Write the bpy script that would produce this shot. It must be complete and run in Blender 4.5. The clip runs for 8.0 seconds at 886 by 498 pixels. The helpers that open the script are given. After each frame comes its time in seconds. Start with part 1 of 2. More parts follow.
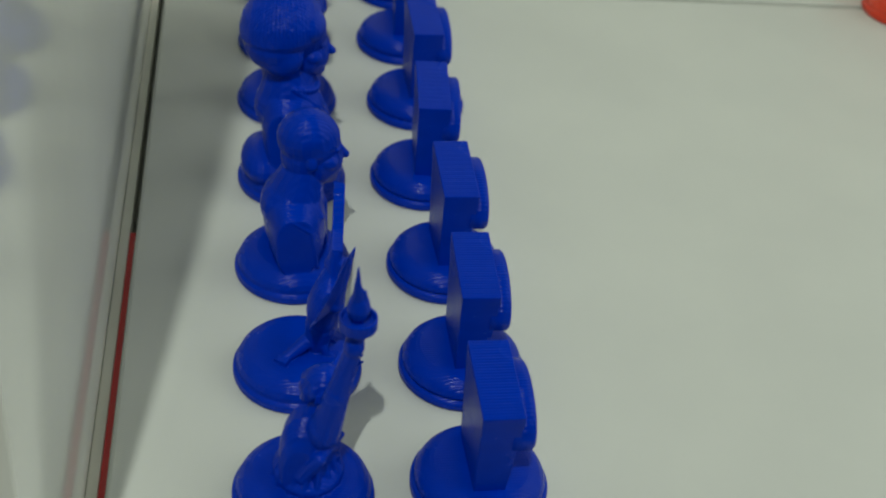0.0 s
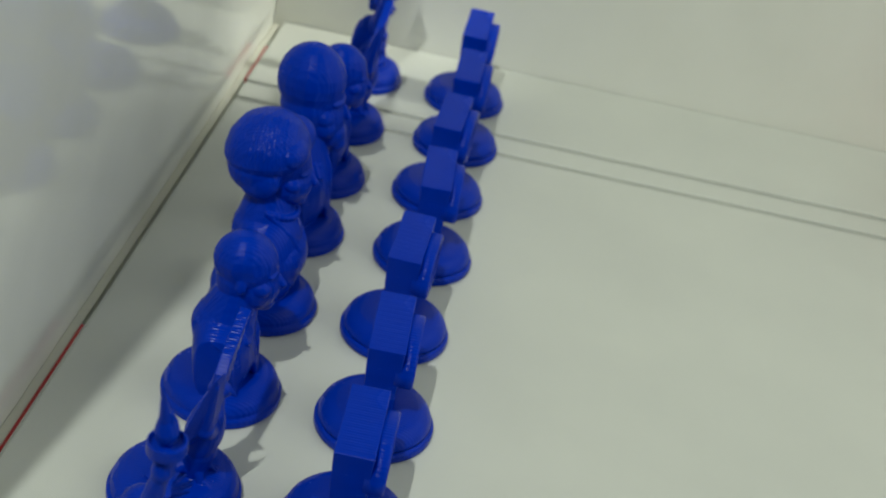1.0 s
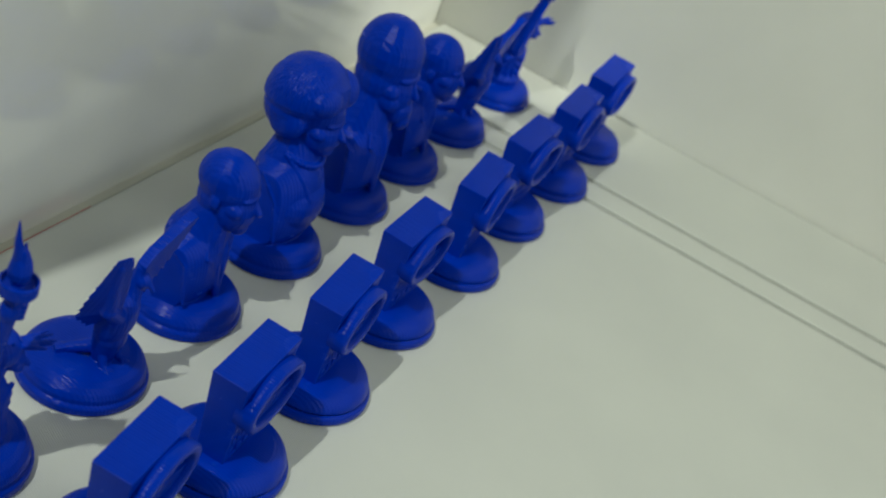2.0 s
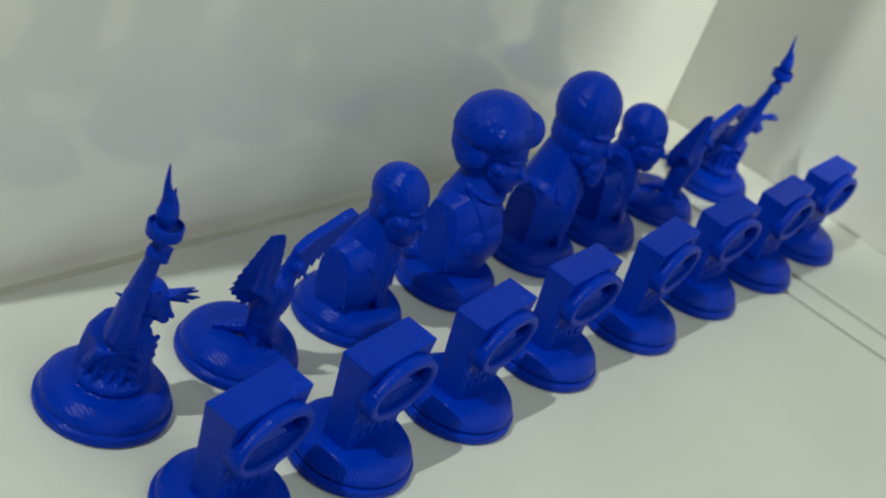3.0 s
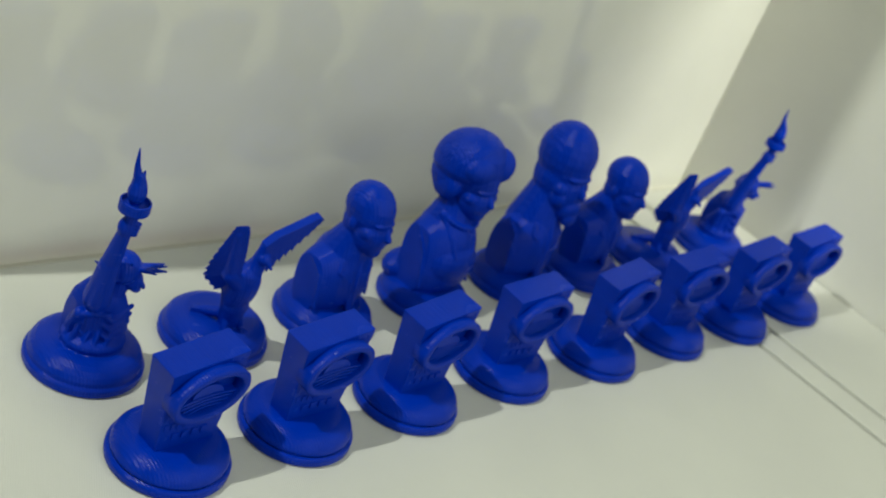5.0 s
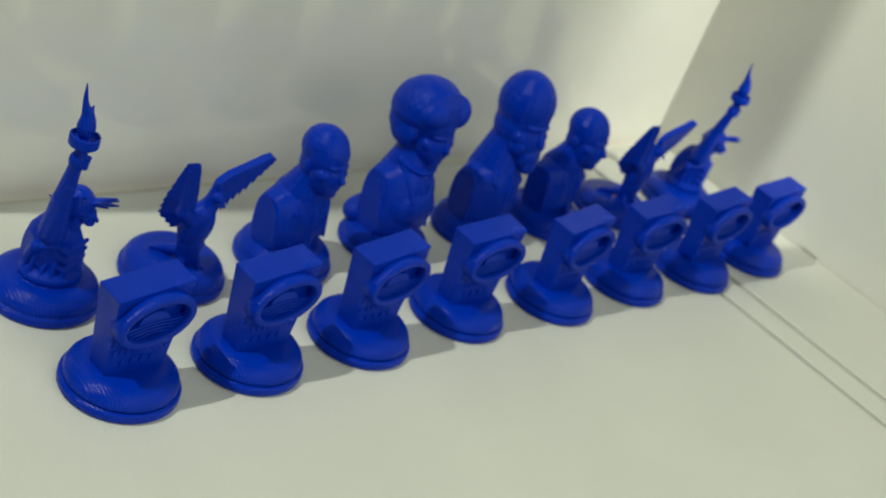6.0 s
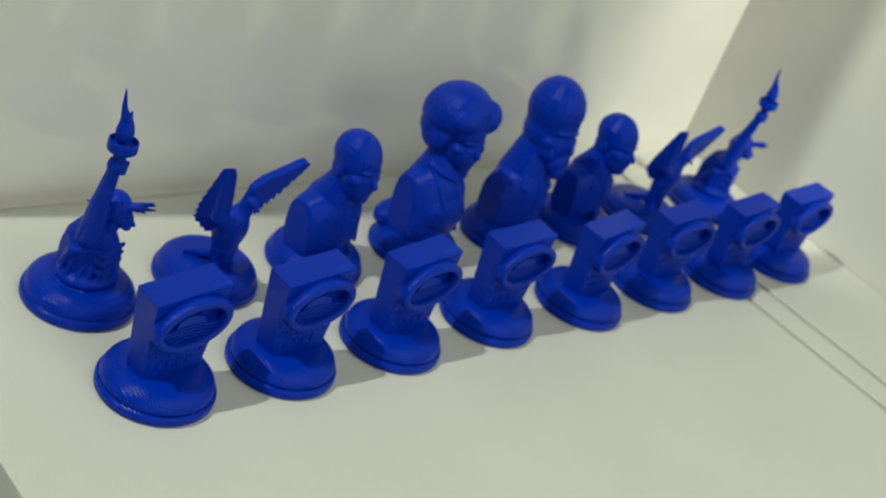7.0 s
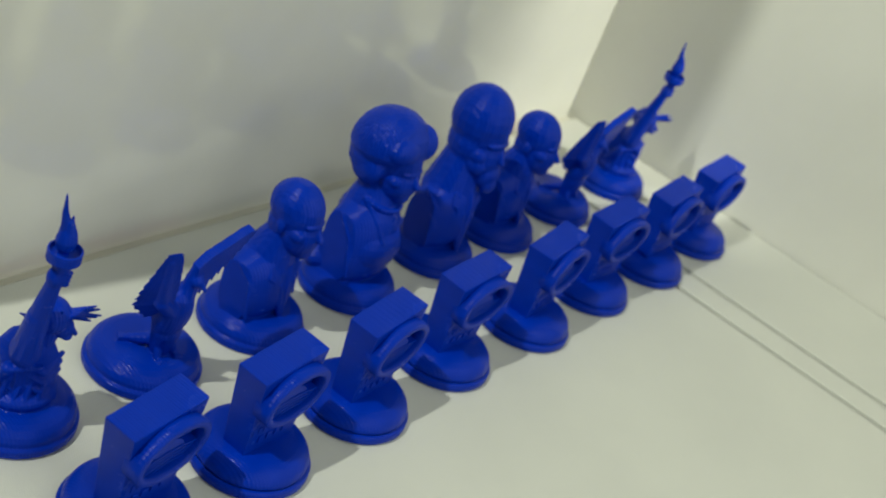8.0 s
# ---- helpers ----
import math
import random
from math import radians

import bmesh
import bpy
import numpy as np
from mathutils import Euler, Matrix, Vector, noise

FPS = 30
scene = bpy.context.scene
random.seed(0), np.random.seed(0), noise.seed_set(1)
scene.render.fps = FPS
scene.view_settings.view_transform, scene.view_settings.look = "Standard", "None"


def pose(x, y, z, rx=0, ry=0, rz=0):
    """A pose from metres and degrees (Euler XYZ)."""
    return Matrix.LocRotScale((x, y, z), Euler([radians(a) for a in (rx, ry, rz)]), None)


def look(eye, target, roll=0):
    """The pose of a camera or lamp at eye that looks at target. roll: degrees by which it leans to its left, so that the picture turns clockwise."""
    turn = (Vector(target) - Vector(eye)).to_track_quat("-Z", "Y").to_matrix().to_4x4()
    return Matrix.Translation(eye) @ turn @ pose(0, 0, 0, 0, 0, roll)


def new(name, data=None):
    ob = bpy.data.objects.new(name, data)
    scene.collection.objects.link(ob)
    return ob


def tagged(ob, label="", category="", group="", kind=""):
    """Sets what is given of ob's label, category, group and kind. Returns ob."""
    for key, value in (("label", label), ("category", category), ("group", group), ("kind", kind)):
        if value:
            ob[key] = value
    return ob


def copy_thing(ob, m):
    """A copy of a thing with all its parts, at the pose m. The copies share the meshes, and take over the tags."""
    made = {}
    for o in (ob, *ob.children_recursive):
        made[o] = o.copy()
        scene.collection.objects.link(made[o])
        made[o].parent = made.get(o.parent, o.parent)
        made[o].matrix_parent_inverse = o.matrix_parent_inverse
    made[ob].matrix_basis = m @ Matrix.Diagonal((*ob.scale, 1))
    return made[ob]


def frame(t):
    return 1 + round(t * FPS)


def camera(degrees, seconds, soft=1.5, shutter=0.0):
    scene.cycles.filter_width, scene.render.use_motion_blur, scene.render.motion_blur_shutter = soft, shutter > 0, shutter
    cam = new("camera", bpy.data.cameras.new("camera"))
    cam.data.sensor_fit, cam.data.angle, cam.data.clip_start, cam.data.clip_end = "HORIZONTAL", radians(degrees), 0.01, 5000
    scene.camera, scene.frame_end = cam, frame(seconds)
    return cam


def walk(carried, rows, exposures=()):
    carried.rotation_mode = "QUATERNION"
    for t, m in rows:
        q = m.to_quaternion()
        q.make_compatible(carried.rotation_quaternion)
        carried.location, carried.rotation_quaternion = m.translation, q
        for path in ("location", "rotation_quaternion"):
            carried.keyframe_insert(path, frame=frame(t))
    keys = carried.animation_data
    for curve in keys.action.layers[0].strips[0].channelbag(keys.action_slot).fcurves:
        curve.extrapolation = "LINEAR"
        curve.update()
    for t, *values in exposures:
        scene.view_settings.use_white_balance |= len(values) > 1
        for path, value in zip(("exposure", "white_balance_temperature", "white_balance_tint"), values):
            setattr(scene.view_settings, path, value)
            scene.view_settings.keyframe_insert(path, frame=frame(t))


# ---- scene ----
cam = camera(37.09, 8.0, soft=2.0)
walk(cam, [
    (0.00, look((-0.2528, 0.0644, 0.2773), (0.0212, 0.0126, 0.0658), 7.16)),
    (0.50, look((-0.2615, 0.0685, 0.2859), (0.0207, 0.0146, 0.0860), 9.67)),
    (0.60, look((-0.2614, 0.0541, 0.2834), (0.0241, 0.0083, 0.0861), 9.43)),
    (0.80, look((-0.2501, 0.0159, 0.2806), (0.0415, -0.0060, 0.0883), 10.40)),
    (1.00, look((-0.2386, -0.0225, 0.2743), (0.0602, -0.0140, 0.0923), 11.62)),
    (1.20, look((-0.2296, -0.0366, 0.2665), (0.0685, -0.0102, 0.0851), 16.74)),
    (2.30, look((-0.2182, -0.1248, 0.2628), (0.0676, -0.0258, 0.0867), 21.90)),
    (2.50, look((-0.2176, -0.1286, 0.2553), (0.0606, -0.0047, 0.0826), 20.46)),
    (3.00, look((-0.2150, -0.1607, 0.2461), (0.0480, -0.0053, 0.0754), 21.60)),
    (3.50, look((-0.2034, -0.1819, 0.2479), (0.0581, -0.0187, 0.0822), 23.63)),
    (4.00, look((-0.2029, -0.2016, 0.2484), (0.0534, -0.0269, 0.0862), 23.79)),
    (4.20, look((-0.2080, -0.2059, 0.2458), (0.0465, -0.0275, 0.0849), 24.17)),
    (5.30, look((-0.2195, -0.2477, 0.2696), (0.0236, -0.0545, 0.1081), 22.36)),
    (5.50, look((-0.2175, -0.2542, 0.2677), (0.0249, -0.0614, 0.1048), 22.94)),
    (6.00, look((-0.2125, -0.2679, 0.2670), (0.0288, -0.0765, 0.1008), 22.16)),
    (6.50, look((-0.2194, -0.2682, 0.2673), (0.0210, -0.0763, 0.1005), 23.20)),
    (7.00, look((-0.2183, -0.2650, 0.2672), (0.0201, -0.0708, 0.1000), 22.04)),
    (7.50, look((-0.2195, -0.2421, 0.2720), (0.0258, -0.0583, 0.1031), 22.10)),
    (8.00, look((-0.2212, -0.1750, 0.2720), (0.0502, -0.0349, 0.1010), 22.43)),
], exposures=[(0.0, -0.34, 6050, 6), (0.5, -0.26, 6050, 7), (1.2, -0.22, 6150, 7), (2.5, -0.2, 6100, 6), (3.5, 0.0, 6150, 6), (4.2, 0.0, 6250, 7), (5.5, 0.0, 6450, 7), (8.0, 0.0, 6450, 7)])

cam.data.dof.use_dof = True
cam.data.dof.focus_distance, cam.data.dof.aperture_fstop = 0.39, 18.0

# ---------------------------------------------------------------- light
world = bpy.data.worlds.new("gallery_air")
scene.world = world
world.use_nodes = True
world.node_tree.nodes["Background"].inputs[0].default_value = (0.94, 1.0, 0.92, 1)
world.node_tree.nodes["Background"].inputs[1].default_value = 0.07


def spot_lamp(name, eye, target, watts, cone, blend, size, colour):
    data = bpy.data.lights.new(name, "SPOT")
    data.energy, data.spot_size, data.spot_blend = watts, radians(cone), blend
    data.shadow_soft_size, data.color = size, colour
    ob = new(name, data)
    ob.matrix_world = look(eye, target)
    return ob


spot_lamp("unseen_spot", (-0.78, 0.212, 1.34), (0.12, 0.0, 0.0), 49, 60, 0.5, 0.014, (0.97, 0.98, 0.86))
# narrow beam added only to brighten the side panel near the end corner
spot_lamp("unseen_spot", (0.36, -0.90, 1.2), (0.408, 0.107, 0.035), 65, 8.4, 0.3, 0.04, (1.0, 0.98, 0.84))

# broad fill added on the open side to lift the side panel; no known lamp
panel = bpy.data.lights.new("fill_light", "AREA")
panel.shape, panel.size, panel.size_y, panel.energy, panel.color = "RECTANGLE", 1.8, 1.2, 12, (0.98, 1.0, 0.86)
new("fill_light", panel).matrix_world = look((0.05, -1.25, 1.0), (0.2, 0.10, 0.05))

# ---------------------------------------------------------------- materials


def material(name, build, **settings):
    mat = bpy.data.materials.new(name)
    mat.use_nodes = True
    nodes, links = mat.node_tree.nodes, mat.node_tree.links
    shader = nodes["Principled BSDF"]
    for key, value in settings.items():
        shader.inputs[{"ior": "IOR", "specular_ior_level": "Specular IOR Level"}.get(key, key.replace("_", " ").title())].default_value = value
    build(nodes, links, shader)
    return mat


def add_node(nodes, kind, **settings):
    node = nodes.new(kind)
    for key, value in settings.items():
        if key in node.inputs:
            node.inputs[key].default_value = value
    return node


def coords(nodes, links, scale):
    where = nodes.new("ShaderNodeTexCoord")
    mapping = nodes.new("ShaderNodeMapping")
    mapping.inputs["Scale"].default_value = scale
    links.new(where.outputs["Object"], mapping.inputs["Vector"])
    return mapping.outputs["Vector"]


def mixed(nodes, links, factor, low, high):
    ramp = nodes.new("ShaderNodeValToRGB")
    ramp.color_ramp.elements[0].color = (*low, 1)
    ramp.color_ramp.elements[1].color = (*high, 1)
    ramp.color_ramp.elements[0].position, ramp.color_ramp.elements[1].position = 0.3, 0.7
    links.new(factor, ramp.inputs["Fac"])
    return ramp.outputs["Color"]


def printed(low, high):
    """Filament plastic: satin gloss over fine level layers, with faint ripples and slightly duller patches."""
    def build(nodes, links, shader):
        patch = add_node(nodes, "ShaderNodeTexNoise", Scale=90.0, Detail=3.0)
        links.new(coords(nodes, links, (1, 1, 1.5)), patch.inputs["Vector"])
        links.new(mixed(nodes, links, patch.outputs["Fac"], low, high), shader.inputs["Base Color"])
        rough = nodes.new("ShaderNodeMapRange")
        rough.inputs["To Min"].default_value, rough.inputs["To Max"].default_value = 0.15, 0.34
        links.new(patch.outputs["Fac"], rough.inputs["Value"])
        links.new(rough.outputs["Result"], shader.inputs["Roughness"])
        layers = add_node(nodes, "ShaderNodeTexWave", Scale=1.0, Distortion=0.6, Detail=1.0)
        layers.bands_direction = "Z"
        links.new(coords(nodes, links, (60, 60, 1000)), layers.inputs["Vector"])
        first = add_node(nodes, "ShaderNodeBump", Strength=0.35, Distance=0.0001)
        links.new(layers.outputs["Fac"], first.inputs["Height"])
        ripple = add_node(nodes, "ShaderNodeTexNoise", Scale=420.0, Detail=2.0)
        links.new(coords(nodes, links, (1, 1, 0.6)), ripple.inputs["Vector"])
        second = add_node(nodes, "ShaderNodeBump", Strength=0.35, Distance=0.00015)
        links.new(ripple.outputs["Fac"], second.inputs["Height"])
        links.new(first.outputs["Normal"], second.inputs["Normal"])
        raster = add_node(nodes, "ShaderNodeTexWave", Scale=1.0, Distortion=0.3)
        raster.bands_direction = "X"
        links.new(coords(nodes, links, (330, 20, 20)), raster.inputs["Vector"])
        third = add_node(nodes, "ShaderNodeBump", Strength=0.35, Distance=0.0002)
        links.new(raster.outputs["Fac"], third.inputs["Height"])
        links.new(second.outputs["Normal"], third.inputs["Normal"])
        links.new(third.outputs["Normal"], shader.inputs["Normal"])
    return build


def sheet(low, high, weave):
    """Pale board: faint clouds of tone and a fine woven grain."""
    def build(nodes, links, shader):
        cloud = add_node(nodes, "ShaderNodeTexNoise", Scale=14.0, Detail=4.0)
        links.new(coords(nodes, links, (1, 1, 1)), cloud.inputs["Vector"])
        links.new(mixed(nodes, links, cloud.outputs["Fac"], low, high), shader.inputs["Base Color"])
        grain = add_node(nodes, "ShaderNodeTexWave", Scale=1.0, Distortion=0.15)
        grain.bands_direction = "X"
        threads = coords(nodes, links, (450, 450, 450))
        threads.node.inputs["Rotation"].default_value = (0, 0, radians(27))
        links.new(threads, grain.inputs["Vector"])
        bump = add_node(nodes, "ShaderNodeBump", Strength=weave, Distance=0.0001)
        links.new(grain.outputs["Fac"], bump.inputs["Height"])
        links.new(bump.outputs["Normal"], shader.inputs["Normal"])
    return build


BLUE = material("blue_filament", printed((0.0, 0.025, 0.39), (0.0, 0.030, 0.45)), specular_ior_level=0.12)
RED = material("red_filament", printed((0.62, 0.03, 0.008), (0.78, 0.06, 0.015)))
BOARD = material("pale_board", sheet((0.62, 0.63, 0.58), (0.67, 0.68, 0.62), 0.5), roughness=0.42)
PANEL = material("glossy_panel", sheet((0.80, 0.80, 0.72), (0.88, 0.88, 0.80), 0.0), roughness=0.07, ior=1.75)
FAR_PANEL = material("satin_panel", sheet((0.76, 0.76, 0.69), (0.82, 0.82, 0.75), 0.03), roughness=0.5)
CREAM = material("cream_edge", sheet((0.60, 0.59, 0.51), (0.68, 0.67, 0.58), 0.05), roughness=0.4)
TAPE = material("red_tape", sheet((0.50, 0.012, 0.015), (0.62, 0.025, 0.025), 0.05), roughness=0.35)
TABLE = material("grey_cloth", sheet((0.22, 0.22, 0.19), (0.34, 0.34, 0.30), 0.5), roughness=0.9)

# ---------------------------------------------------------------- mesh tools (centimetres in, metres out)
CM = 0.01


def finish(name, bm, mat, smooth=True):
    bmesh.ops.recalc_face_normals(bm, faces=bm.faces)
    bmesh.ops.scale(bm, vec=(CM, CM, CM), verts=bm.verts)
    mesh = bpy.data.meshes.new(name)
    bm.to_mesh(mesh)
    bm.free()
    mesh.materials.append(mat)
    for poly in mesh.polygons:
        poly.use_smooth = smooth
    return mesh


def part(name, bm, mat, parent, label="", smooth=False):
    ob = new(name, finish(name, bm, mat, smooth))
    ob.parent = parent
    return tagged(ob, label)


def slab(bm, low, high, bevel=0.0):
    made = bmesh.ops.create_cube(bm, size=1)["verts"]
    size = [b - a for a, b in zip(low, high)]
    bmesh.ops.scale(bm, vec=size, verts=made)
    bmesh.ops.translate(bm, vec=[(a + b) / 2 for a, b in zip(low, high)], verts=made)
    if bevel:
        edges = list({e for v in made for e in v.link_edges})
        bmesh.ops.bevel(bm, geom=edges, offset=bevel, segments=2, affect="EDGES", profile=0.5)
    return made


def ball(bm, centre, radii, turn=(0, 0, 0), detail=20):
    m = pose(*centre, *turn) @ Matrix.Diagonal((*radii, 1))
    bmesh.ops.create_uvsphere(bm, u_segments=detail, v_segments=detail // 2 + 2, radius=1, matrix=m)


def limb(bm, a, b, ra, rb, sides=16):
    """A round limb from a to b with rounded ends."""
    a, b = Vector(a), Vector(b)
    turn = (b - a).to_track_quat("Z", "Y").to_matrix().to_4x4()
    bmesh.ops.create_cone(bm, cap_ends=True, segments=sides, radius1=ra, radius2=rb, depth=(b - a).length,
                          matrix=Matrix.Translation((a + b) / 2) @ turn)
    ball(bm, a, (ra,) * 3, detail=sides)
    ball(bm, b, (rb,) * 3, detail=sides)


def turned(bm, profile, steps=56, at=(0, 0, 0)):
    """A lathe: profile of (radius, height) from the bottom axis to the top axis."""
    rings = []
    for r, z in profile:
        if r < 1e-6:
            rings.append([bm.verts.new((at[0], at[1], at[2] + z))])
        else:
            rings.append([bm.verts.new((at[0] + r * math.cos(2 * math.pi * n / steps),
                                        at[1] + r * math.sin(2 * math.pi * n / steps), at[2] + z)) for n in range(steps)])
    for lower, upper in zip(rings, rings[1:]):
        for n in range(steps):
            k = (n + 1) % steps
            ring = [lower[n % len(lower)], lower[k % len(lower)], upper[k % len(upper)], upper[n % len(upper)]]
            bm.faces.new(list(dict.fromkeys(ring)))


def blade(bm, points, thick, turn):
    """A flat outlined plate, thick along its own y, laid by the matrix turn."""
    front = [bm.verts.new(turn @ Vector((x, -thick / 2, z))) for x, z in points]
    back = [bm.verts.new(turn @ Vector((x, thick / 2, z))) for x, z in points]
    bm.faces.new(front)
    bm.faces.new(back[::-1])
    for n in range(len(points)):
        k = (n + 1) % len(points)
        bm.faces.new([front[n], back[n], back[k], front[k]])


FLANGE = [(0, 0), (1.88, 0), (1.95, 0.07), (1.95, 0.27), (1.91, 0.33), (1.82, 0.36)]
DOME = [(1.80, 0.36), (1.84, 0.42), (1.84, 0.52), (1.77, 0.68), (1.63, 0.83), (1.45, 0.93), (1.25, 0.98), (0, 0.98)]


def base(bm):
    turned(bm, FLANGE + DOME[1:])


def statue(name, bm, at, turn, label, group="", voxel=0.03, rounds=3, mat=None):
    """One solid printed figure: the overlapping masses are fused into one skin."""
    mesh = finish(name, bm, mat or BLUE)
    ob = new(name, mesh)
    ob.matrix_world = pose(at[0] * CM, at[1] * CM, 0, 0, 0, turn)
    fuse = ob.modifiers.new("fuse", "REMESH")
    fuse.mode, fuse.voxel_size, fuse.use_smooth_shade = "VOXEL", voxel * CM, True
    soft = ob.modifiers.new("soften", "SMOOTH")
    soft.factor, soft.iterations = 0.5, rounds
    return tagged(ob, label, "chess piece", group)


# ---------------------------------------------------------------- the case
def structure(name, label, mat, pieces):
    bm = bmesh.new()
    for low, high, bevel in pieces:
        slab(bm, low, high, bevel)
    return tagged(new(name, finish(name, bm, mat, False)), label, kind="structure")


floor = structure("floor", "pale grey-white satin board floor of the case", BOARD, [((-6.2, -52, -1.2), (40.15, 10.12, -0.16), 0.0)])
for low, high in ((-6.2, 30.27), (30.60, 32.16), (32.50, 40.15)):
    bm = bmesh.new()
    slab(bm, (low, -52, -0.16), (high, 10.12, 0.0), 0.13)
    part("floor_panel", bm, BOARD, floor)
structure("trim", "thin red tape in the gap beside the board", TAPE, [((-7.6, 10.15, -0.6), (11.7, 10.34, -0.25), 0.02), ((33.0, 10.15, -0.6), (37.2, 10.34, -0.25), 0.02)])
structure("trim", "cream strip in the gap between board and side panel", CREAM, [((-7.6, 10.35, -0.8), (40.2, 10.69, -0.3), 0.03)])
structure("wall_side", "glossy off-white side panel mirroring the pieces", PANEL, [((-7.6, 10.70, -0.8), (40.6, 11.2, 62), 0.04)])
structure("wall_end", "satin off-white end panel of the case", FAR_PANEL, [((40.2, -52, -0.8), (40.8, 10.67, 62), 0.04)])
structure("ground", "grey cloth-covered table under the case", TABLE, [((-160, -200, -4.0), (200, 160, -1.3), 0.0)])

# ---------------------------------------------------------------- pawns: small tombstones on round bases
def tombstone_pawn():
    pawn = new("tombstone_pawn")
    bm = bmesh.new()
    turned(bm, FLANGE)
    part("flange", bm, BLUE, pawn, smooth=True)
    bm = bmesh.new()
    turned(bm, [(0, 0.35)] + DOME)
    part("dome", bm, BLUE, pawn, smooth=True)
    bm = bmesh.new()
    for v in slab(bm, (-1, -1, 0), (1, 1, 1)):  # wider towards the top, which slopes
        side, face, up = v.co
        v.co = (0.03 + side * (1.07 + 0.26 * up), -0.03 + face * (0.44 + 0.14 * up), 0.90 + up * (3.23 + 0.19 * side))
    bmesh.ops.bevel(bm, geom=bm.edges[:], offset=0.035, segments=2, affect="EDGES", profile=0.5)
    stone = part("headstone", bm, BLUE, pawn)
    # raised oval ring high on the face
    bm = bmesh.new()
    steps, cx, cz = 56, 0.06, 3.14
    outline = [(1.34, 0.90, -0.40), (1.34, 0.90, -0.94), (1.29, 0.85, -1.0), (1.13, 0.69, -1.0), (1.07, 0.63, -0.94), (1.07, 0.63, -0.40)]
    rings = [[bm.verts.new((cx + rx * math.cos(2 * math.pi * n / steps), y, cz + rz * math.sin(2 * math.pi * n / steps) + 0.14 * rx * math.cos(2 * math.pi * n / steps)))
              for n in range(steps)] for rx, rz, y in outline]
    for one, two in zip(rings, rings[1:] + rings[:1]):
        for n in range(steps):
            k = (n + 1) % steps
            bm.faces.new([one[n], one[k], two[k], two[n]])
    part("ring", bm, BLUE, stone, "raised oval ring", smooth=True)
    # rising half disc inside the ring
    bm = bmesh.new()
    arc = [(cx - 0.02 + 0.56 * math.cos(a), cz - 0.10 + 0.44 * math.sin(a)) for a in [math.pi * n / 18 for n in range(19)]]
    blade(bm, arc, 0.34, Matrix.Translation((0, -0.62, 0)))
    part("half_disc", bm, BLUE, stone)
    # swept stripes below it
    for n in range(4):
        bm = bmesh.new()
        z0 = cz - 0.16 - 0.125 * n
        half = 1.02 * math.sqrt(max(0.05, 1 - ((z0 - cz) / 0.70) ** 2))
        lower = [(cx - half + 2 * half * s / 12, z0 - 0.045 + 0.10 * math.sin(math.pi * s / 12) + 0.16 * (s / 12 - 0.5)) for s in range(13)]
        upper = [(x, z + 0.075) for x, z in lower]
        blade(bm, lower + upper[::-1], 0.36, Matrix.Translation((0, -0.64, 0)))
        part("stripe", bm, BLUE, stone)
    # two rows of raised bars where lettering stands
    for row, (z0, x0, x1) in enumerate(((1.76, -1.0, 1.12), (1.34, -0.62, 0.80))):
        count = 9 if row == 0 else 4
        step = (x1 - x0) / count
        for n in range(count):
            bm = bmesh.new()
            slab(bm, (x0 + n * step, -0.545, z0), (x0 + (n + 0.62) * step, -0.40, z0 + 0.24), 0.012)
            part("bar", bm, BLUE, stone)
    return tagged(pawn, "blue printed tombstone pawn with an oval ring emblem", "chess piece", "blue pawns")


pawn = tombstone_pawn()
pawn_places = ((-0.30, -0.12, 2.7), (4.56, -0.21, 1.3), (9.53, -0.22, 2.8), (14.75, -0.02, -2.1), (20.07, -0.24, 3.3), (25.15, -0.13, -3.0), (30.11, -0.27, 0.0), (35.12, -0.07, -1.2))
for n, (x, y, turn) in enumerate(pawn_places):
    m = pose(x * CM, y * CM, 0, 0, 0, turn)
    if n == 0:
        pawn.matrix_world = m
    else:
        copy_thing(pawn, m)


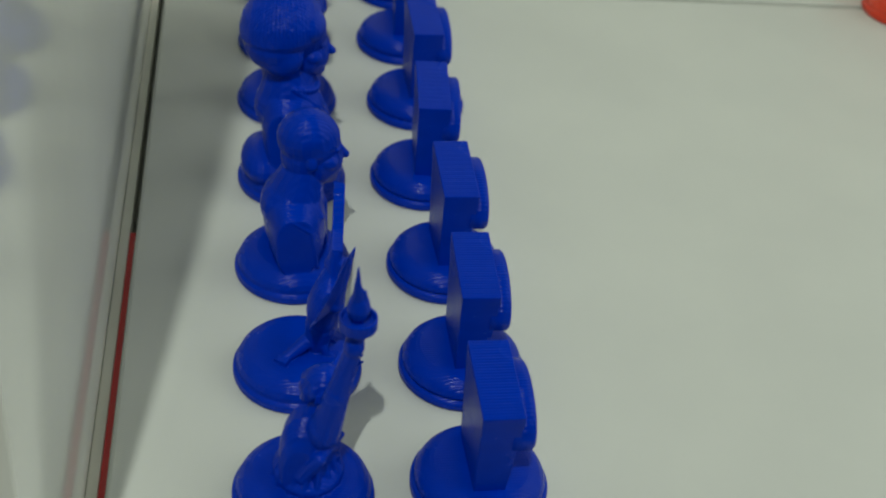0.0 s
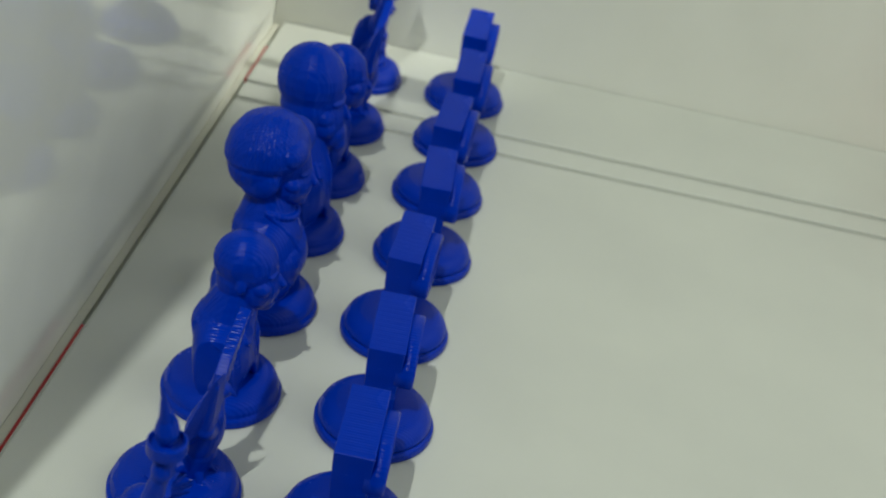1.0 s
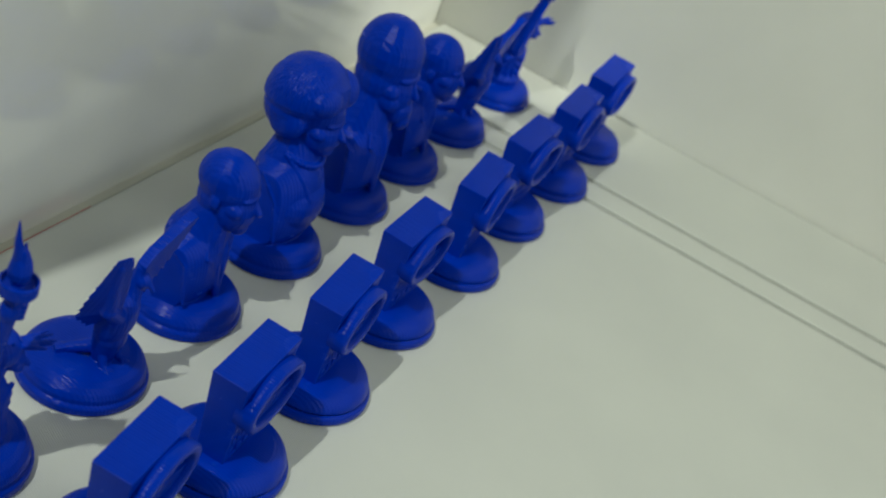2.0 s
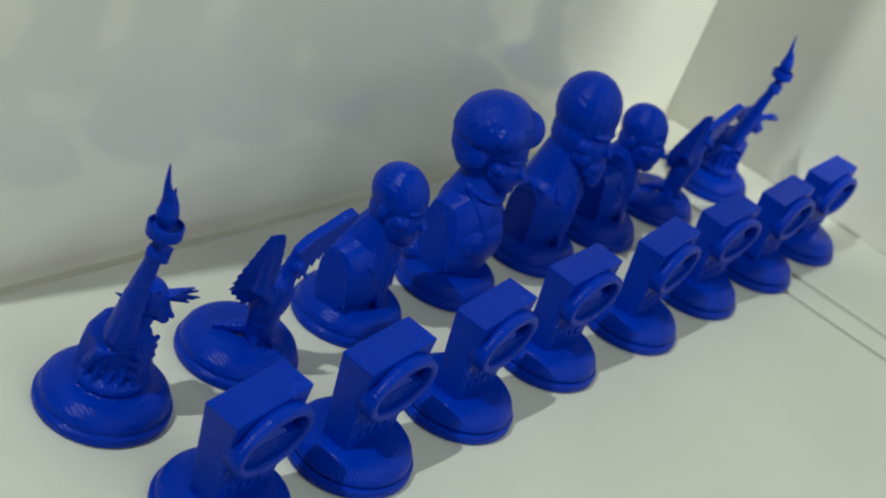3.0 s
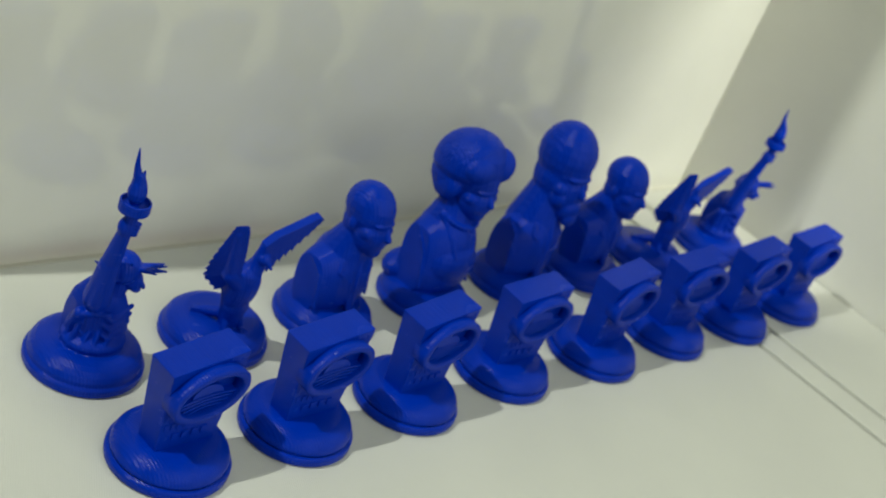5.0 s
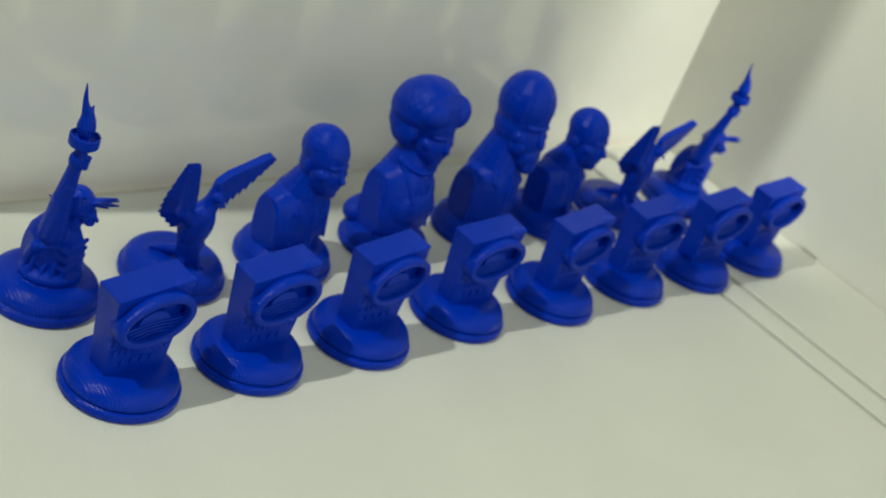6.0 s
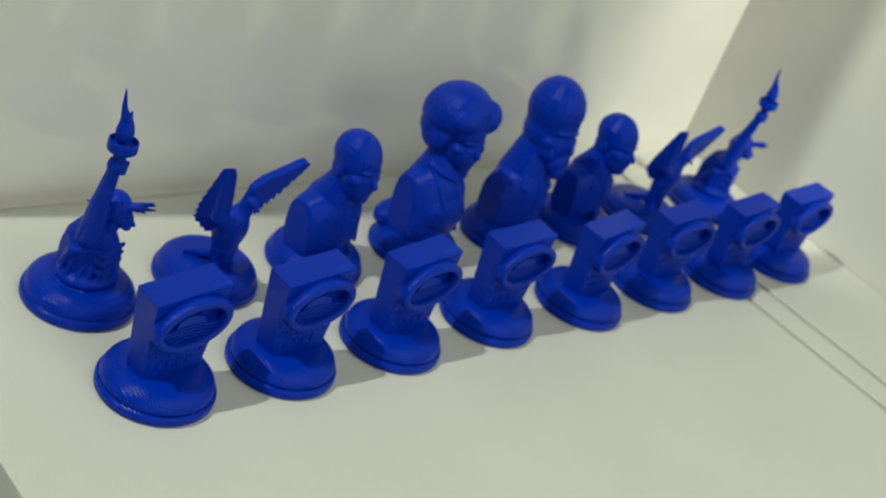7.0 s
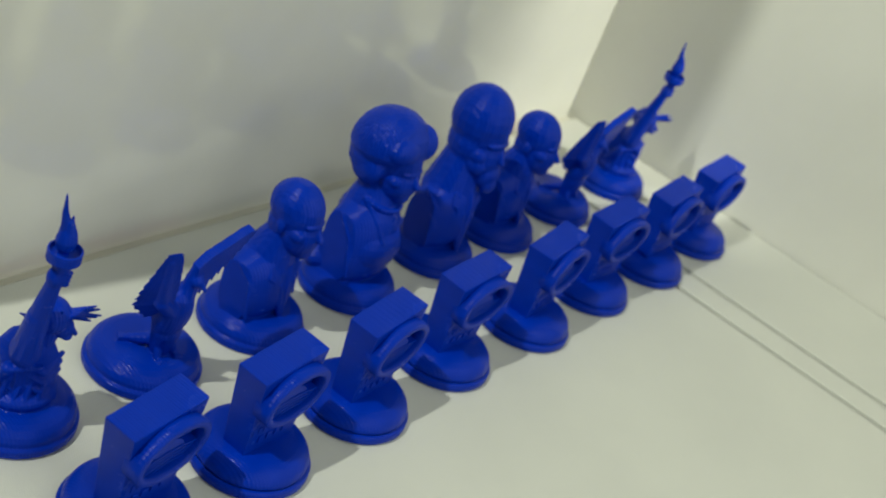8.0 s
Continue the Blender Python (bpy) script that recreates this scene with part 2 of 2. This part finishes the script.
# ---------------------------------------------------------------- back row figures
def torch_figure():
    bm = bmesh.new()
    base(bm)
    # gathered robe, cut off low on the chest
    loft(bm, [(-0.78, -0.20, 0.62, 0.85, 2.55), (-0.62, -0.52, 0.72, 0.85, 2.95), (-0.25, -0.74, 0.72, 0.85, 3.30), (0.2, -0.82, 0.62, 0.85, 3.30),
              (0.6, -0.80, 0.45, 0.85, 2.95), (0.86, -0.62, 0.28, 0.85, 2.45)], power=2.4)
    ball(bm, (0.05, -0.10, 1.15), (1.08, 0.98, 0.42))
    for n in range(15):  # upright folds round the hem
        a = 2 * math.pi * n / 15
        limb(bm, (0.04 + 1.0 * math.cos(a), -0.08 + 0.9 * math.sin(a), 0.92), (0.04 + 0.80 * math.cos(a + 0.25), -0.06 + 0.66 * math.sin(a + 0.25), 1.7 + 0.3 * (n % 3)), 0.10, 0.07, 8)
    for n in range(5):  # swags slung across the chest
        limb(bm, (-0.72, -0.30, 2.75 - 0.36 * n), (0.05, -0.86, 2.25 - 0.34 * n), 0.10, 0.11, 8)
        limb(bm, (0.05, -0.86, 2.25 - 0.34 * n), (0.80, -0.62, 2.55 - 0.30 * n), 0.11, 0.08, 8)
    limb(bm, (-0.70, 0.10, 1.6), (-0.82, -0.32, 2.35), 0.24, 0.20, 10)
    limb(bm, (-0.82, -0.32, 2.35), (-0.15, -0.90, 2.55), 0.15, 0.10, 10)
    # neck, head with bound hair, crown band and rays
    limb(bm, (0.2, -0.30, 2.9), (0.36, -0.42, 3.5), 0.34, 0.30)
    ball(bm, (0.30, -0.40, 3.98), (0.52, 0.56, 0.56))
    ball(bm, (0.56, -0.66, 3.62), (0.30, 0.30, 0.36))
    limb(bm, (0.68, -0.88, 3.70), (0.73, -0.98, 3.56), 0.07, 0.08, 8)
    ball(bm, (0.60, -0.82, 3.40), (0.17, 0.15, 0.13))
    for n in range(9):  # waves of hair
        a = radians(60 + 30 * n)
        ball(bm, (0.30 + 0.44 * math.cos(a), -0.36 + 0.46 * math.sin(a), 3.98 - 0.07 * (n % 3)), (0.15, 0.15, 0.26), detail=10)
    ball(bm, (0.16, -0.02, 3.72), (0.24, 0.24, 0.22))
    for n in range(5):
        a = radians(-74 + 11 * n)
        limb(bm, (0.46 + 0.34 * math.cos(a), -0.48 + 0.38 * math.sin(a), 4.14), (0.46 + (1.10 - 0.07 * abs(n - 2)) * math.cos(a), -0.48 + (1.12 - 0.07 * abs(n - 2)) * math.sin(a), 4.34 + 0.05 * (n % 2)), 0.10, 0.035, 8)
    limb(bm, (0.30, -0.62, 4.15), (0.20, -0.86, 4.42), 0.09, 0.03, 8)
    limb(bm, (-0.30, -0.25, 3.95), (-0.62, -0.12, 4.12), 0.09, 0.03, 8)
    # raised arm with its sleeve
    ball(bm, (-0.40, -0.38, 3.0), (0.46, 0.42, 0.52))
    limb(bm, (-0.42, -0.42, 2.9), (-0.50, -0.70, 4.4), 0.44, 0.33)
    limb(bm, (-0.50, -0.70, 4.4), (-0.50, -0.98, 5.75), 0.31, 0.22)
    for n in range(5):
        a = radians(180 + 40 * n)
        limb(bm, (-0.45 + 0.38 * math.cos(a), -0.45 + 0.34 * math.sin(a), 2.9), (-0.52 + 0.20 * math.cos(a), -0.80 + 0.18 * math.sin(a), 4.9), 0.09, 0.05, 6)
    ball(bm, (-0.50, -1.02, 5.98), (0.29, 0.26, 0.36))
    for n in range(4):
        ball(bm, (-0.34 + 0.02 * n, -1.20, 5.80 + 0.12 * n), (0.14, 0.12, 0.07), detail=8)
    turned(bm, [(0, 0), (0.18, 0), (0.22, 0.25), (0.34, 0.36), (0.45, 0.40), (0.48, 0.44), (0.48, 0.76), (0.42, 0.78), (0.39, 0.62), (0, 0.60)], 28, (-0.47, -1.08, 6.16))
    # flame of twisted tongues
    turned(bm, [(0, 0), (0.14, 0.02), (0.26, 0.22), (0.30, 0.42), (0.25, 0.66), (0.14, 0.92), (0, 1.12)], 18, (-0.50, -1.06, 6.80))
    for a, high in ((0.3, 0.95), (2.3, 0.8), (4.3, 0.9)):
        limb(bm, (-0.50 + 0.13 * math.cos(a), -1.06 + 0.13 * math.sin(a), 7.12), (-0.53 + 0.16 * math.cos(a), -1.04 + 0.16 * math.sin(a), 6.92 + high), 0.15, 0.04, 8)
    limb(bm, (-0.55, -1.03, 7.55), (-0.68, -0.98, 8.1), 0.17, 0.09, 10)
    limb(bm, (-0.68, -0.98, 8.1), (-0.74, -0.96, 8.66), 0.09, 0.025, 8)
    return bm


def wing(bm, top, low, thick, side, teeth, bite=0.26):
    """A feathered wing: a smooth leading edge along top, a stepped trailing edge along low, thick towards side."""
    top, low, side = [Vector(p) for p in top], [Vector(p) for p in low], Vector(side) * thick / 2

    def along(path, s):
        n = min(int(s * (len(path) - 1)), len(path) - 2)
        return path[n].lerp(path[n + 1], s * (len(path) - 1) - n)

    steps = teeth * 4
    rows = []
    for k in range(steps + 1):
        s = k / steps
        lead, trail = along(top, s), along(low, s)
        trail = trail.lerp(lead, bite * ((k % 4) / 4))
        rows.append([bm.verts.new(p) for p in (lead - side, lead + side, trail + side * 0.55, trail - side * 0.55)])
    for one, two in zip(rows, rows[1:]):
        for n in range(4):
            bm.faces.new([one[n], one[(n + 1) % 4], two[(n + 1) % 4], two[n]])
    bm.faces.new(rows[0][::-1])
    bm.faces.new(rows[-1])


def eagle_figure():
    bm = bmesh.new()
    base(bm)
    limb(bm, (0.02, -0.50, 0.95), (-0.08, -0.66, 2.0), 0.32, 0.50)
    ball(bm, (-0.12, -0.74, 2.75), (0.62, 0.56, 0.98), (8, 6, 0))
    limb(bm, (0.0, -0.80, 3.3), (0.14, -0.90, 3.85), 0.42, 0.26)
    ball(bm, (0.18, -0.98, 4.06), (0.27, 0.34, 0.27))
    limb(bm, (0.22, -1.2, 4.06), (0.28, -1.42, 3.86), 0.13, 0.05, 8)
    limb(bm, (-0.10, -0.3, 1.35), (-0.62, 0.40, 1.06), 0.24, 0.14)
    wing(bm, [(-0.30, 0.0, 1.15), (-0.95, 0.40, 1.08)], [(-0.05, 0.15, 1.12), (-0.62, 0.78, 1.06)], 0.16, (0, 0, 1), 4)
    for side in (-0.2, 0.2):
        limb(bm, (side, -0.62, 1.6), (side * 1.7, -0.82, 1.0), 0.18, 0.13, 8)
        for toe in (-0.12, 0.0, 0.12):
            limb(bm, (side * 1.7, -0.80, 1.04), (side * 1.7 + toe, -1.10, 1.0), 0.07, 0.04, 6)
    # one wing folds out, then up
    wing(bm, [(-0.35, -0.98, 3.05), (-0.85, -1.12, 3.55), (-0.98, -1.25, 4.4), (-1.20, -1.34, 5.45), (-1.30, -1.32, 5.72)],
         [(-0.72, -0.25, 2.35), (-1.42, -0.25, 3.05), (-1.58, -0.55, 3.9), (-1.52, -0.92, 4.9), (-1.46, -1.18, 5.62)], 0.46, (0.75, -0.35, 0.2), 11, 0.13)
    limb(bm, (-0.25, -0.85, 2.9), (-0.98, -0.95, 3.5), 0.36, 0.26)
    limb(bm, (-0.98, -0.95, 3.5), (-1.32, -1.18, 5.3), 0.22, 0.12)
    # the other reaches out flat
    wing(bm, [(0.02, -0.98, 4.62), (0.45, -1.0, 4.98), (1.1, -1.04, 5.28), (1.75, -1.08, 5.60), (1.95, -1.10, 5.66)],
         [(0.32, -0.96, 3.25), (0.78, -0.98, 3.75), (1.25, -1.02, 4.25), (1.80, -1.06, 4.95), (2.18, -1.10, 5.48)], 0.34, (0.1, 1, 0.1), 10)
    limb(bm, (0.0, -0.84, 3.0), (0.16, -0.95, 4.45), 0.34, 0.18)
    limb(bm, (0.16, -0.95, 4.45), (1.6, -1.06, 5.42), 0.19, 0.11)
    return bm


def loft(bm, sections, steps=40, power=2.6):
    """A body through rounded-box sections across x: (x, y low, y high, z low, z high)."""
    rings = []
    for x, y0, y1, z0, z1 in sections:
        ring = []
        for n in range(steps):
            a = 2 * math.pi * n / steps
            c, s = math.cos(a), math.sin(a)
            ring.append(bm.verts.new((x, (y0 + y1) / 2 + (y1 - y0) / 2 * math.copysign(abs(c) ** (2 / power), c),
                                      (z0 + z1) / 2 + (z1 - z0) / 2 * math.copysign(abs(s) ** (2 / power), s))))
        rings.append(ring)
    for one, two in zip(rings, rings[1:]):
        for n in range(steps):
            k = (n + 1) % steps
            bm.faces.new([one[n], one[k], two[k], two[n]])
    bm.faces.new(rings[0][::-1])
    bm.faces.new(rings[-1])


def bust_body(bm, wide, front, back, shoulder, drop=0.6, arm=0.42, lean=0.22):
    """Shoulders and chest of a coat, sliced off flat at both arms, standing in the base and leaning forward towards its foot."""
    rows = []
    for s in (-1, -0.99, -0.95, -0.8, -0.55, -0.28, 0, 0.28, 0.55, 0.8, 0.95, 0.99, 1):
        k = 1 - abs(s) ** 2.2
        trim = 0.93 if abs(s) == 1 else 1.0
        rows.append((s * wide, -(arm + (front - arm) * k) * trim, back * trim * (0.82 + 0.18 * k), 0.80, shoulder - drop * abs(s) ** 1.6 - (1 - trim)))
    start = len(bm.verts)
    loft(bm, rows, power=2.7)
    bm.verts.ensure_lookup_table()
    for v in bm.verts[start:]:
        v.co.y -= lean * (shoulder * 0.6 - v.co.z) / shoulder


def ridge(bm, points, r):
    """A raised fold along a line of points."""
    for one, two in zip(points, points[1:]):
        limb(bm, one, two, r, r, 8)


def lapels(bm, wide, shoulder, front):
    for side in (-1, 1):
        ridge(bm, [(side * 0.62, 0.15, shoulder + 0.10), (side * 0.48, -front * 0.72, shoulder - 0.55), (side * 0.30, -front * 1.06, shoulder - 1.25), (side * 0.08, -front * 1.18, 1.15)], 0.11)
        ridge(bm, [(side * 0.70, -front * 0.62, shoulder - 0.45), (side * 0.86, -front * 0.86, shoulder - 0.85), (side * 0.66, -front * 0.93, shoulder - 1.0), (side * 0.22, -front * 1.14, 1.5)], 0.07)
        ridge(bm, [(side * wide * 0.97, 0.30, shoulder - 0.62), (side * wide * 0.98, -0.28, shoulder - 1.05), (side * wide * 0.98, -0.52, 1.15)], 0.07)
    ridge(bm, [(0, -front * 0.80, shoulder - 0.15), (0, -front * 1.10, shoulder - 0.9), (0, -front * 1.20, 1.1)], 0.13)


def head(bm, centre, rx, ry, rz, nose=0.2):
    """A plain head form that leans forward: skull, jaw, brow, nose and ears, with no likeness."""
    x, y, z = centre
    ball(bm, (x, y + 0.10 * ry, z + 0.26 * rz), (rx, ry, rz * 0.74))
    ball(bm, (x, y - 0.20 * ry, z - 0.30 * rz), (rx * 0.84, ry * 0.82, rz * 0.68))
    ball(bm, (x, y - 0.56 * ry, z - 0.74 * rz), (rx * 0.42, ry * 0.34, rz * 0.24))
    ball(bm, (x, y - 0.70 * ry, z + 0.12 * rz), (rx * 0.64, ry * 0.24, rz * 0.11))
    limb(bm, (x, y - 0.88 * ry, z + 0.04 * rz), (x, y - (0.98 + nose * 0.6) * ry, z - 0.22 * rz), 0.09, 0.13, 8)
    ball(bm, (x, y - 0.88 * ry, z - 0.46 * rz), (rx * 0.32, ry * 0.12, rz * 0.07))
    for side in (-1, 1):
        ball(bm, (x + side * rx * 0.66, y - 0.46 * ry, z - 0.20 * rz), (rx * 0.24, ry * 0.3, rz * 0.18))
        ball(bm, (x + side * rx * 0.95, y + 0.14 * ry, z - 0.10 * rz), (0.08, 0.17, 0.25))


def suited_bust():
    bm = bmesh.new()
    base(bm)
    bust_body(bm, 1.42, 0.95, 1.02, 3.55, 0.55)
    lapels(bm, 1.42, 3.55, 0.82)
    limb(bm, (0.0, 0.12, 2.75), (0.04, -0.28, 4.4), 1.05, 0.58)
    head(bm, (0.06, -0.46, 4.76), 0.82, 0.98, 1.32)
    ball(bm, (0.06, -0.30, 5.22), (0.84, 0.98, 0.92))
    ball(bm, (0.06, -0.18, 4.55), (0.72, 0.72, 0.90))
    return bm


def bob_haired_bust():
    bm = bmesh.new()
    base(bm)
    bust_body(bm, 1.32, 1.15, 1.15, 4.30, 0.75, 0.55, 0.35)
    ball(bm, (0.05, -0.55, 2.35), (1.22, 0.80, 1.05))
    limb(bm, (0.05, 0.25, 3.2), (0.20, 0.20, 4.9), 1.15, 0.72)
    ball(bm, (-0.25, 1.05, 1.15), (1.40, 0.80, 0.68))
    for side in (-1, 1):
        ridge(bm, [(side * 0.75, 0.05, 4.25), (side * 0.62, -0.75, 3.60), (side * 0.42, -1.12, 2.9)], 0.09)
        ridge(bm, [(side * 1.29, 0.42, 3.50), (side * 1.31, -0.30, 2.7), (side * 1.31, -0.68, 1.3)], 0.07)
    limb(bm, (0.12, 0.30, 3.9), (0.24, 0.25, 5.2), 0.74, 0.70)
    head(bm, (0.26, -0.08, 5.55), 0.90, 1.06, 1.26)
    # full hair: a domed cap with a level rim, a swept lobe over the brow, a rolled nape
    start = len(bm.verts)
    turned(bm, [(0, -0.55), (1.02, -0.52), (1.34, -0.42), (1.44, -0.20), (1.43, 0.10), (1.31, 0.55), (1.02, 0.95), (0.66, 1.20), (0.30, 1.32), (0, 1.34)], 40, (0.24, 0.50, 6.26))
    bm.verts.ensure_lookup_table()
    for v in bm.verts[start:]:  # the rim rises towards the brow
        v.co.z += 0.10 * (0.50 - v.co.y)
    ball(bm, (1.0, -0.22, 6.50), (0.54, 0.74, 0.72), (0, 20, 0))
    ball(bm, (-0.20, -0.40, 6.48), (0.74, 0.58, 0.58))
    ball(bm, (0.24, 0.66, 5.68), (1.37, 1.16, 1.05))
    for side in (-1, 1):
        ball(bm, (0.24 + side * 0.92, 0.48, 5.45), (0.40, 0.72, 0.70))
    for n in range(26):  # combed strands swept from the parting over the crown
        lie = -1.3 + 2.6 * n / 25
        path = []
        for k in range(7):
            a = radians(-34 + 21 * k + 4 * (n % 3))
            way = Vector((-math.sin(a), lie * (0.55 + 0.08 * k), math.cos(a))).normalized()
            path.append((0.24 + 1.41 * way.x, 0.50 + 1.41 * way.y, 6.26 + 1.33 * way.z - 0.14 * way.y))
        ridge(bm, path, 0.05)
    for n in range(15):  # beads at the neck
        a = radians(195 + 150 * n / 14)
        ball(bm, (0.14 + 0.86 * math.cos(a), 0.12 + 0.92 * math.sin(a), 4.30 - 0.30 * abs(math.sin(a))), (0.12,) * 3, detail=8)
    return bm


def tall_bust():
    bm = bmesh.new()
    base(bm)
    bust_body(bm, 1.42, 1.10, 1.10, 3.95, 0.95, 0.45)
    lapels(bm, 1.42, 3.95, 0.95)
    limb(bm, (0.12, 0.22, 3.0), (0.38, 0.15, 5.1), 1.22, 0.86)
    head(bm, (0.40, -0.05, 5.62), 1.06, 1.22, 1.80)
    ball(bm, (0.38, 0.15, 6.45), (1.18, 1.30, 1.42))
    ball(bm, (0.38, 0.12, 5.45), (1.06, 1.12, 1.35))
    ball(bm, (0.45, -0.85, 4.45), (0.62, 0.55, 0.62))
    ball(bm, (0.45, -1.12, 4.10), (0.38, 0.32, 0.42))
    for side in (-1, 1):
        ball(bm, (0.45 + side * 0.62, -0.62, 4.85), (0.32, 0.45, 0.45))
    return bm


def pair(first, place, turn):
    copy_thing(first, pose(place[0] * CM, place[1] * CM, 0, 0, 0, turn))


pair(statue("torch_statue", torch_figure(), (-0.56, 4.79), 0, "blue printed robed figure raising a torch on a round base", "blue back row", 0.026, 1), (35.32, 5.05), 0)
pair(statue("eagle_statue", eagle_figure(), (4.49, 4.83), 0, "blue printed bird with raised notched wings on a round base", "blue back row", 0.026, 1), (29.74, 4.95), 0)
pair(statue("bust_statue", suited_bust(), (9.48, 4.84), 8, "blue printed short-haired bust in a suit on a round base", "blue back row", 0.03, 2), (24.71, 4.9), 8)
statue("bust_statue", bob_haired_bust(), (14.68, 4.8), 0, "blue printed bust with a full rounded hairstyle on a base", "blue back row", 0.03, 2)
statue("bust_statue", tall_bust(), (20.03, 4.88), 0, "tall blue printed high-browed bust on a round base", "blue back row", 0.03, 2)


# ---------------------------------------------------------------- the opposing side
def ridged_figure():
    bm = bmesh.new()
    base(bm)
    slab(bm, (-1.25, -0.55, 0.9), (1.25, 0.6, 3.75), 0.08)
    for n in range(11):
        slab(bm, (-1.33, -0.62, 1.05 + 0.25 * n), (1.33, 0.66, 1.19 + 0.25 * n), 0.04)
    return bm


for x, y in ((30.0, -25.2), (35.2, -25.4)):
    statue("ridged_pawn", ridged_figure(), (x, y), 4, "red printed ridged upright slab on a round base", "red pieces", 0.04, 1, RED)
